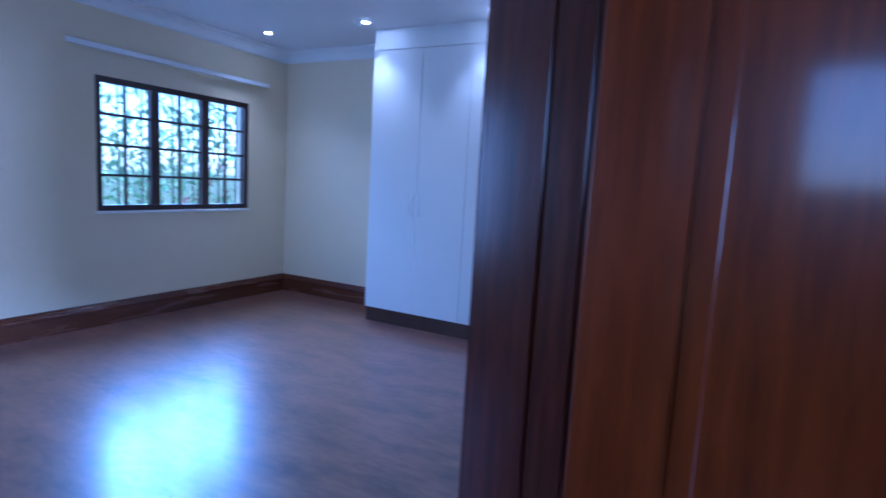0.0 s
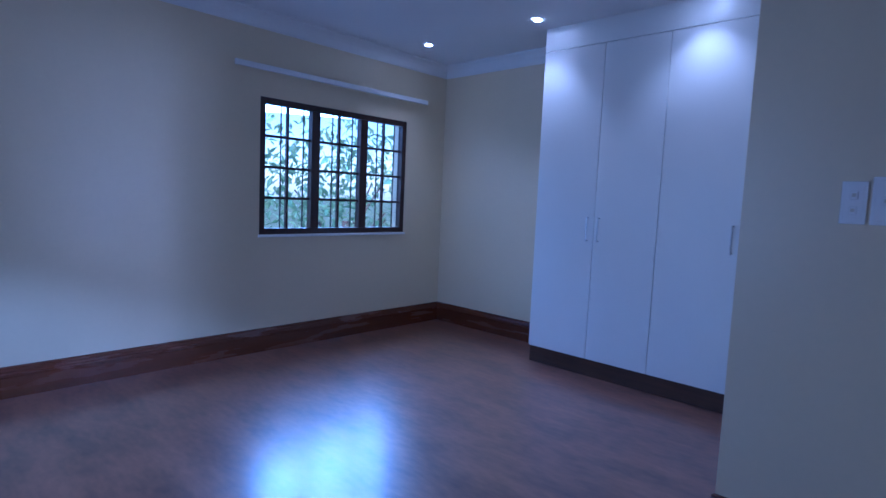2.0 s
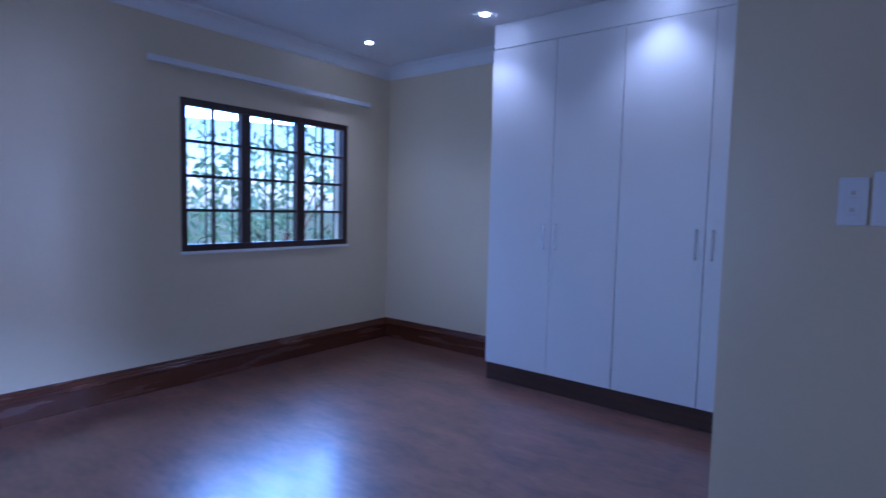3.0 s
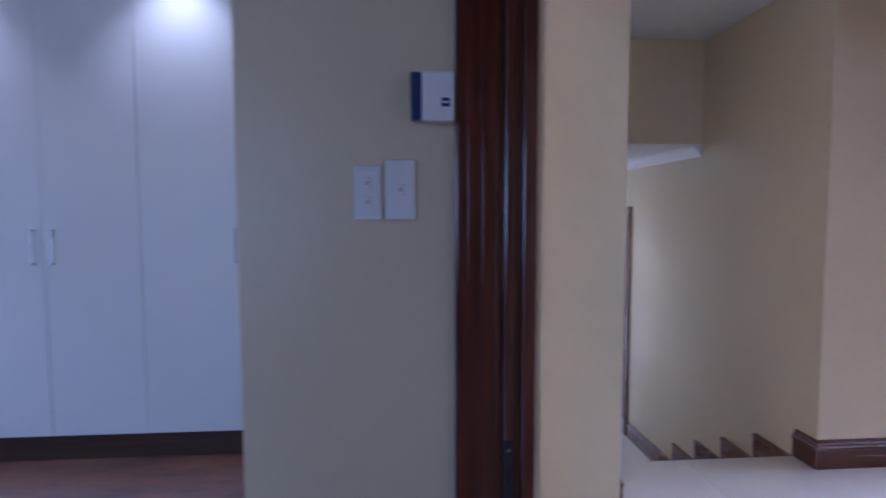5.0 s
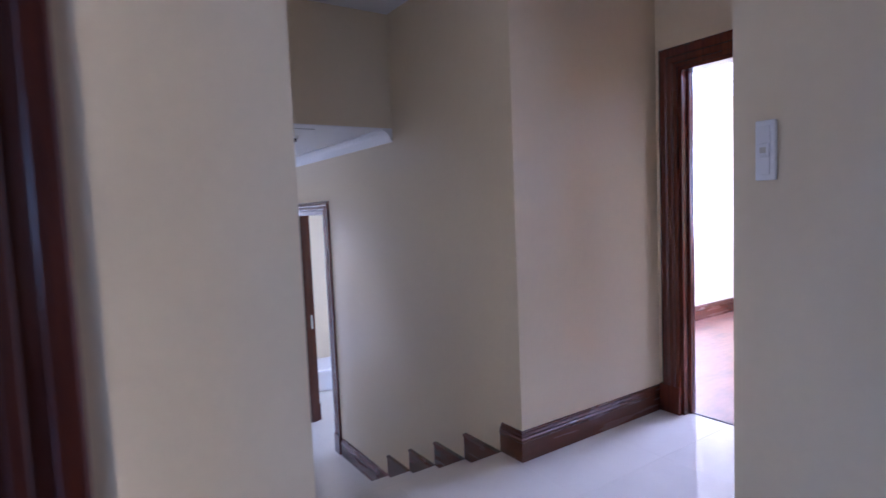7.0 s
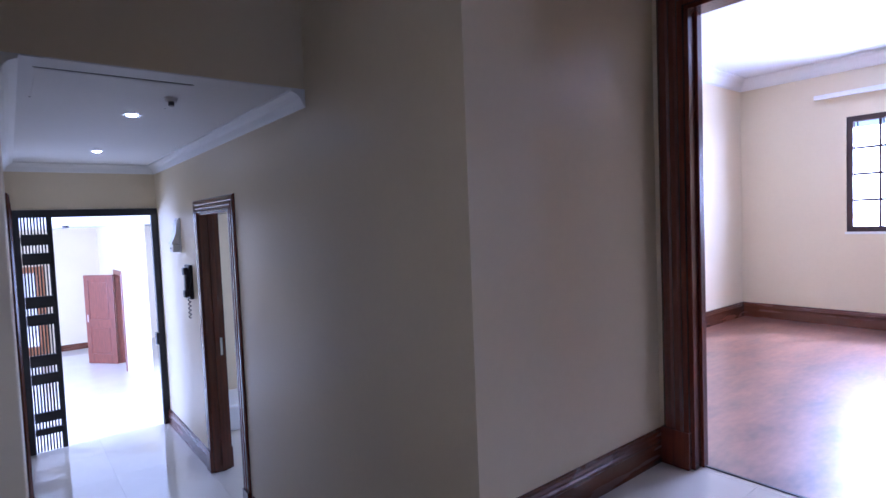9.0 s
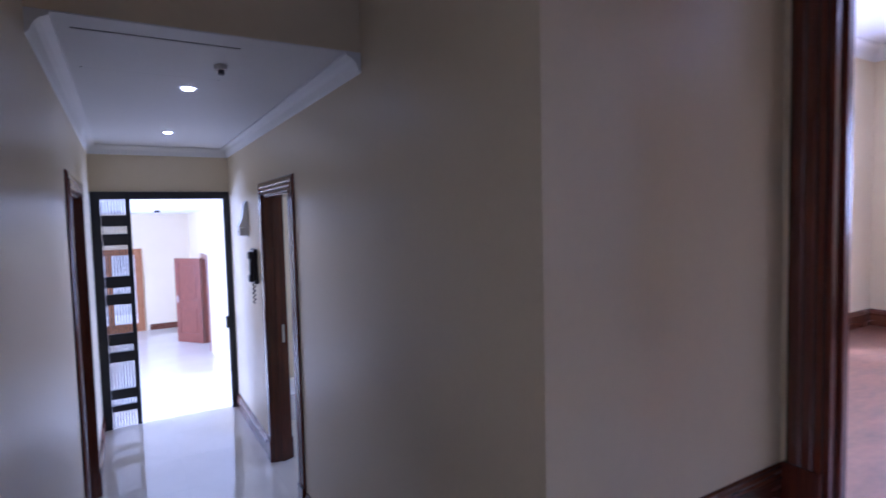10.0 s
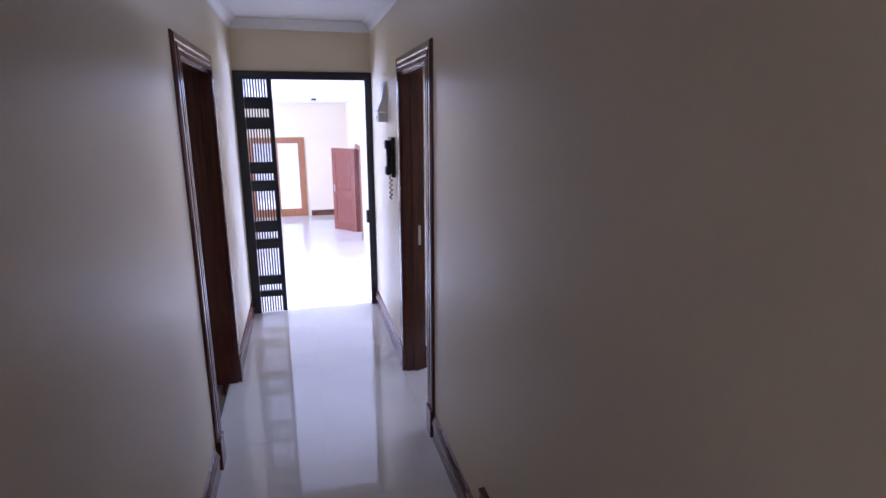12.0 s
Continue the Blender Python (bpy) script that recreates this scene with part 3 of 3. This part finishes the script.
# ---- switches and wall fittings ----
def switch_plate(x0, x1, y, z0, z1, rockers, label):
    root = tagged(new("light_switch"), label, "switch")
    part("plate", boxes((x0, x1, y - 0.014, y + 0.0, z0, z1), bevel=0.004), PLAST, root)
    part("inset", boxes((x0 + 0.010, x1 - 0.010, y - 0.0165, y - 0.012, z0 + 0.012, z1 - 0.012), bevel=0.002), PLAST, root)
    xm, zm = (x0 + x1) / 2, (z0 + z1) / 2
    for dz in rockers:
        part("rocker", boxes((xm - 0.011, xm + 0.011, y - 0.022, y - 0.015, zm + dz - 0.015, zm + dz + 0.015), bevel=0.003), PLAST, root)
        part("marker", boxes((xm - 0.006, xm + 0.006, y - 0.0235, y - 0.0215, zm + dz - 0.006, zm + dz + 0.006)), GROUT, root)
    return root


switch_plate(-0.325, -0.250, W, 1.325, 1.472, (0.026, -0.026), "white double light switch on the cream wall")
switch_plate(-0.240, -0.158, W, 1.325, 1.488, (0.0,), "white single light switch beside the door frame")
landing_switch = switch_plate(-0.021, 0.021, 0, -0.065, 0.065, (0.0,), "white single light switch on the landing wall")
landing_switch.matrix_world = pose(1.45, -0.462, 1.378, 0, 0, -90)
chime = tagged(new("door_chime"), "white wall box with a navy blue end", "wall box")
part("back_plate", boxes((-0.160, -0.0515, W - 0.020, W, 1.592, 1.712), bevel=0.003), PLAST, chime)
part("case", boxes((-0.142, -0.056, W - 0.062, W - 0.018, 1.585, 1.716), bevel=0.008), PLAST, chime)
part("end_band", boxes((-0.171, -0.1425, W - 0.058, W - 0.018, 1.588, 1.713), bevel=0.006), BLUE, chime, "navy blue plastic end band")
part("badge", boxes((-0.090, -0.068, W - 0.0645, W - 0.061, 1.622, 1.645)), BLUE, chime)
part("badge_bar", boxes((-0.087, -0.071, W - 0.0655, W - 0.064, 1.631, 1.636)), PLAST, chime)
part("grille_slot", boxes((-0.171, -0.168, W - 0.0595, W - 0.057, 1.61, 1.69)), DARK, chime)

bell = tagged(new("emergency_light"), "white curved wall unit above the intercom", "wall unit")
part("back_plate", boxes((1.951, 1.965, 4.81, 4.95, 0.965, 1.272), bevel=0.004), PLAST, bell)
bm = bmesh.new()
curve = [(0.012, 1.262), (0.022, 1.250), (0.030, 1.215), (0.034, 1.175), (0.044, 1.130), (0.062, 1.085), (0.075, 1.062), (0.075, 1.045), (0.012, 1.045)]
sweep(bm, (1.965, 4.82, 0), (1.965, 4.94, 0), (-1, 0, 0), curve)
part("cover", bm, PLAST, bell)
part("lamp_block", boxes((1.893, 1.953, 4.822, 4.938, 0.972, 1.042), bevel=0.010), PLAST, bell)
part("button", boxes((1.888, 1.895, 4.872, 4.888, 1.0, 1.016), bevel=0.002), DARK, bell)
com = tagged(new("intercom"), "grey wall intercom with a dark handset and hanging cord", "intercom")
part("base", boxes((1.935, 1.965, 4.49, 4.64, 0.58, 0.87), bevel=0.008), DARK, com)
part("face_plate", boxes((1.930, 1.937, 4.578, 4.632, 0.60, 0.85), bevel=0.003), STEEL, com, "pale metal face plate")
for k in range(4):
    part("button", boxes((1.927, 1.931, 4.592, 4.618, 0.625 + k * 0.035, 0.647 + k * 0.035), bevel=0.001), PLAST, com)
handset = part("handset", boxes((1.905, 1.934, 4.505, 4.560, 0.655, 0.79), bevel=0.010), DARK, com)
part("earpiece", boxes((1.895, 1.934, 4.500, 4.566, 0.785, 0.850), bevel=0.012), DARK, handset)
part("mouthpiece", boxes((1.895, 1.934, 4.500, 4.566, 0.598, 0.662), bevel=0.012), DARK, handset)
bm = bmesh.new()
for k in range(26):
    a = k * 1.2
    cyl(bm, (1.935 + 0.009 * math.cos(a), 4.535 + 0.009 * math.sin(a), 0.592 - k * 0.0068), 0.0055, 0.009, "z", 7)
part("cord", bm, DARK, com)

# ---- security gate ----
gate = tagged(new("security_gate"), "black steel sliding security gate folded to one side", "gate")
part("frame", boxes((0.777, 1.963, 5.72, 5.77, 1.33, 1.398)), BLACK, gate)
part("frame", boxes((0.777, 0.855, 5.72, 5.77, FZ + 0.002, 1.33)), BLACK, gate)
part("frame", boxes((1.905, 1.963, 5.72, 5.77, FZ + 0.002, 1.33)), BLACK, gate)
for i in range(9):
    x = 0.868 + i * 0.0235
    part("bar", boxes((x - 0.0065, x + 0.0065, 5.735, 5.755, FZ + 0.01, 1.33)), BLACK, gate)
part("stile", boxes((1.062, 1.092, 5.725, 5.765, FZ + 0.01, 1.33)), BLACK, gate)
for za, zb in ((1.18, 1.08), (1.01, 0.905), (0.618, 0.513), (0.453, 0.355), (0.081, -0.023), (-0.088, -0.182), (-0.442, -0.531), (-0.591, -0.65)):
    part("band", boxes((0.857, 1.064, 5.728, 5.762, zb, za), bevel=0.002), BLACK, gate)
part("latch", boxes((1.88, 1.91, 5.71, 5.77, 0.02, 0.14), bevel=0.004), BLACK, gate)


# ---- ceiling fittings ----
def spot(x, y, z, group):
    root = tagged(new("downlight"), "small round recessed ceiling downlight, switched on", "downlight", group=group)
    bm = bmesh.new()
    bmesh.ops.create_circle(bm, cap_ends=False, segments=28, radius=0.044)
    inner = list(bm.edges)
    r = bmesh.ops.extrude_edge_only(bm, edges=inner)
    for v in [q for q in r["geom"] if isinstance(q, bmesh.types.BMVert)]:
        v.co *= 0.6
        v.co.z += 0.004
    for v in bm.verts:
        v.co.z -= 0.008
    part("bezel", bm, STEEL, root, "brushed steel bezel", smooth=True)
    bm = bmesh.new()
    cyl(bm, (0, 0, -0.0035), 0.027, 0.005, "z", 24)
    part("lens", bm, LAMP, root)
    root.location = (x, y, z)
    d = bpy.data.lights.new("downlight_beam", "SPOT")
    d.energy, d.spot_size, d.spot_blend, d.color, d.shadow_soft_size = 5.5, radians(100), 0.8, (1.0, 0.96, 0.9), 0.03
    o = new("downlight_beam", d)
    o.matrix_world = look((x, y, z - 0.02), (x, y, z - 1))
    return root


for x, y in ((-3.737, 1.125), (-2.536, 1.12), (-1.33, 1.15)):
    spot(x, y, 2.76, "bedroom ceiling downlights")
for x, y in ((1.365, 3.13), (1.372, 4.772)):
    spot(x, y, CZ, "corridor ceiling downlights")
sens = tagged(new("motion_detector"), "small white ceiling sensor in the corridor", "sensor")
bm = bmesh.new()
cyl(bm, (1.452, 2.585, CZ - 0.012), 0.026, 0.024, "z", 18, r2=0.032)
part("base", bm, PLAST, sens)
bm = bmesh.new()
cyl(bm, (1.452, 2.585, CZ - 0.034), 0.014, 0.022, "z", 14)
part("lens", bm, DARK, sens)
hatch = tagged(new("ceiling_hatch"), "flush white loft hatch in the corridor ceiling", "hatch")
part("panel", boxes((0.90, 1.48, 2.30, 2.87, CZ - 0.004, CZ - 0.0005), bevel=0.001), CEIL, hatch)
# Dark strips paint the shade of the open gap at the panel's two ends.
part("gap_shade", boxes((0.893, 1.487, 2.292, 2.30, CZ - 0.002, CZ - 0.0005)), DARK, hatch)
part("gap_shade", boxes((0.893, 1.487, 2.87, 2.878, CZ - 0.002, CZ - 0.0005)), DARK, hatch)
spotl = tagged(new("smoke_detector"), "small dark ceiling detector in the living room", "detector")
bm = bmesh.new()
cyl(bm, (1.62, 12.0, LC - 0.02), 0.05, 0.04, "z", 16)
part("body", bm, DARK, spotl)


# ---- garden ----
# Pale slab and white wall added as a bright backdrop behind the glazed door.
structure("backdrop_slab", boxes((-6, 8, 17.0, 21.0, -2.2, -1.95)), CORN, "pale ground slab added to brighten the view outside the living room", "patio")
structure("wall_backdrop", boxes((-6, 8, 21.0, 21.2, -2.2, 0.6)), CORN, "white backdrop wall added to brighten the view through the glazed door", "garden wall")
structure("ground", boxes((-300, 300, -300, 300, -2.4, -2.2)), GRASS, "garden lawn and soil around the house", "ground")


def tree(x, y, z, h, spread, n, seed):
    rnd = random.Random(seed)
    root = tagged(new("tree"), "leafy green garden tree in daylight", "tree", group="garden trees")
    bm = bmesh.new()
    cyl(bm, (0, 0, h * 0.3), 0.13, h * 0.6, "z", 10, r2=0.07)
    for k in range(9):
        a, e = rnd.uniform(0, 6.28), rnd.uniform(0.3, 0.9)
        ln = h * rnd.uniform(0.25, 0.42)
        m = Matrix.Translation((0, 0, h * rnd.uniform(0.25, 0.55))) @ Matrix.Rotation(a, 4, "Z") @ Matrix.Rotation(e, 4, "Y") @ Matrix.Translation((0, 0, ln / 2))
        bmesh.ops.create_cone(bm, cap_ends=True, segments=7, radius1=0.05, radius2=0.015, depth=ln, matrix=m)
    part("trunk", bm, BARK, root)
    vs, fs = [], []
    clumps = []
    for k in range(60):
        a, r = rnd.uniform(0, 6.28), spread * rnd.random() ** 0.5
        clumps.append((math.cos(a) * r, math.sin(a) * r, h * rnd.uniform(0.15, 1.0), rnd.uniform(0.25, 0.6)))
    for k in range(n):
        cx, cy, cz, cr = rnd.choice(clumps)
        p = Vector((cx + rnd.gauss(0, cr), cy + rnd.gauss(0, cr), cz + rnd.gauss(0, cr * 0.8)))
        q = Euler((rnd.uniform(-1.2, 1.2), rnd.uniform(-1.2, 1.2), rnd.uniform(0, 6.28))).to_matrix()
        s = rnd.uniform(0.045, 0.10)
        i = len(vs)
        for u, v, w in ((-1.3, 0, 0), (0, -0.5, 0.15), (1.3, 0, 0), (0, 0.5, 0.15)):
            vs.append(p + q @ Vector((u * s, v * s, w * s)))
        fs.append((i, i + 1, i + 2)), fs.append((i, i + 2, i + 3))
    me = bpy.data.meshes.new("crown")
    me.from_pydata(vs, [], fs)
    me.materials.append(LEAF)
    o = new("crown", me)
    o.parent = root
    root.location = (x, y, z)
    return root


for i, (x, y, h) in enumerate(((-8.8, 2.2, 4.2), (-9.4, 4.4, 5.0), (-9.0, 6.6, 4.4), (-10.0, 9.0, 4.8))):
    tree(x, y, -2.2, h, 1.5, 1900, 11 + i)

# ---- tiles ----
bed = structure("floor_landing", boxes((0.10, 3.172, -1.66, Y0 + 0.004, -0.15, -0.0025)), GROUT, "polished cream porcelain tiled landing floor", "floor")
bed2 = structure("floor_corridor", boxes((0.72, 4.35, 2.50, 5.78, FZ - 0.15, FZ - 0.0025)), GROUT, "polished cream porcelain tiled corridor floor", "floor")


def tiles(root, x0, x1, y0, y1, z, ox, oy, s=0.60):
    shared = {}
    x = ox
    while x < x1:
        y = oy
        while y < y1:
            a, b, c, d = max(x, x0), min(x + s, x1), max(y, y0), min(y + s, y1)
            if b - a > 0.03 and d - c > 0.03:
                key = (round(b - a, 3), round(d - c, 3))
                if key not in shared:
                    w, h = key[0] / 2 - 0.0004, key[1] / 2 - 0.0004
                    me = bpy.data.meshes.new("tile")
                    t = bmesh.new()
                    box(t, -w, w, -h, h, -0.0022, 0)
                    t.to_mesh(me)
                    t.free()
                    me.materials.append(TILE)
                    shared[key] = me
                o = new("tile", shared[key])
                o.parent = root
                o.location = ((a + b) / 2, (c + d) / 2, z)
            y += s
        x += s


tiles(bed, 0.10, 3.172, -1.66, Y0 + 0.012, 0, 0.13, -1.85)
tiles(bed2, 0.72, 4.35, 2.49, 5.78, FZ, 0.74, 2.30)
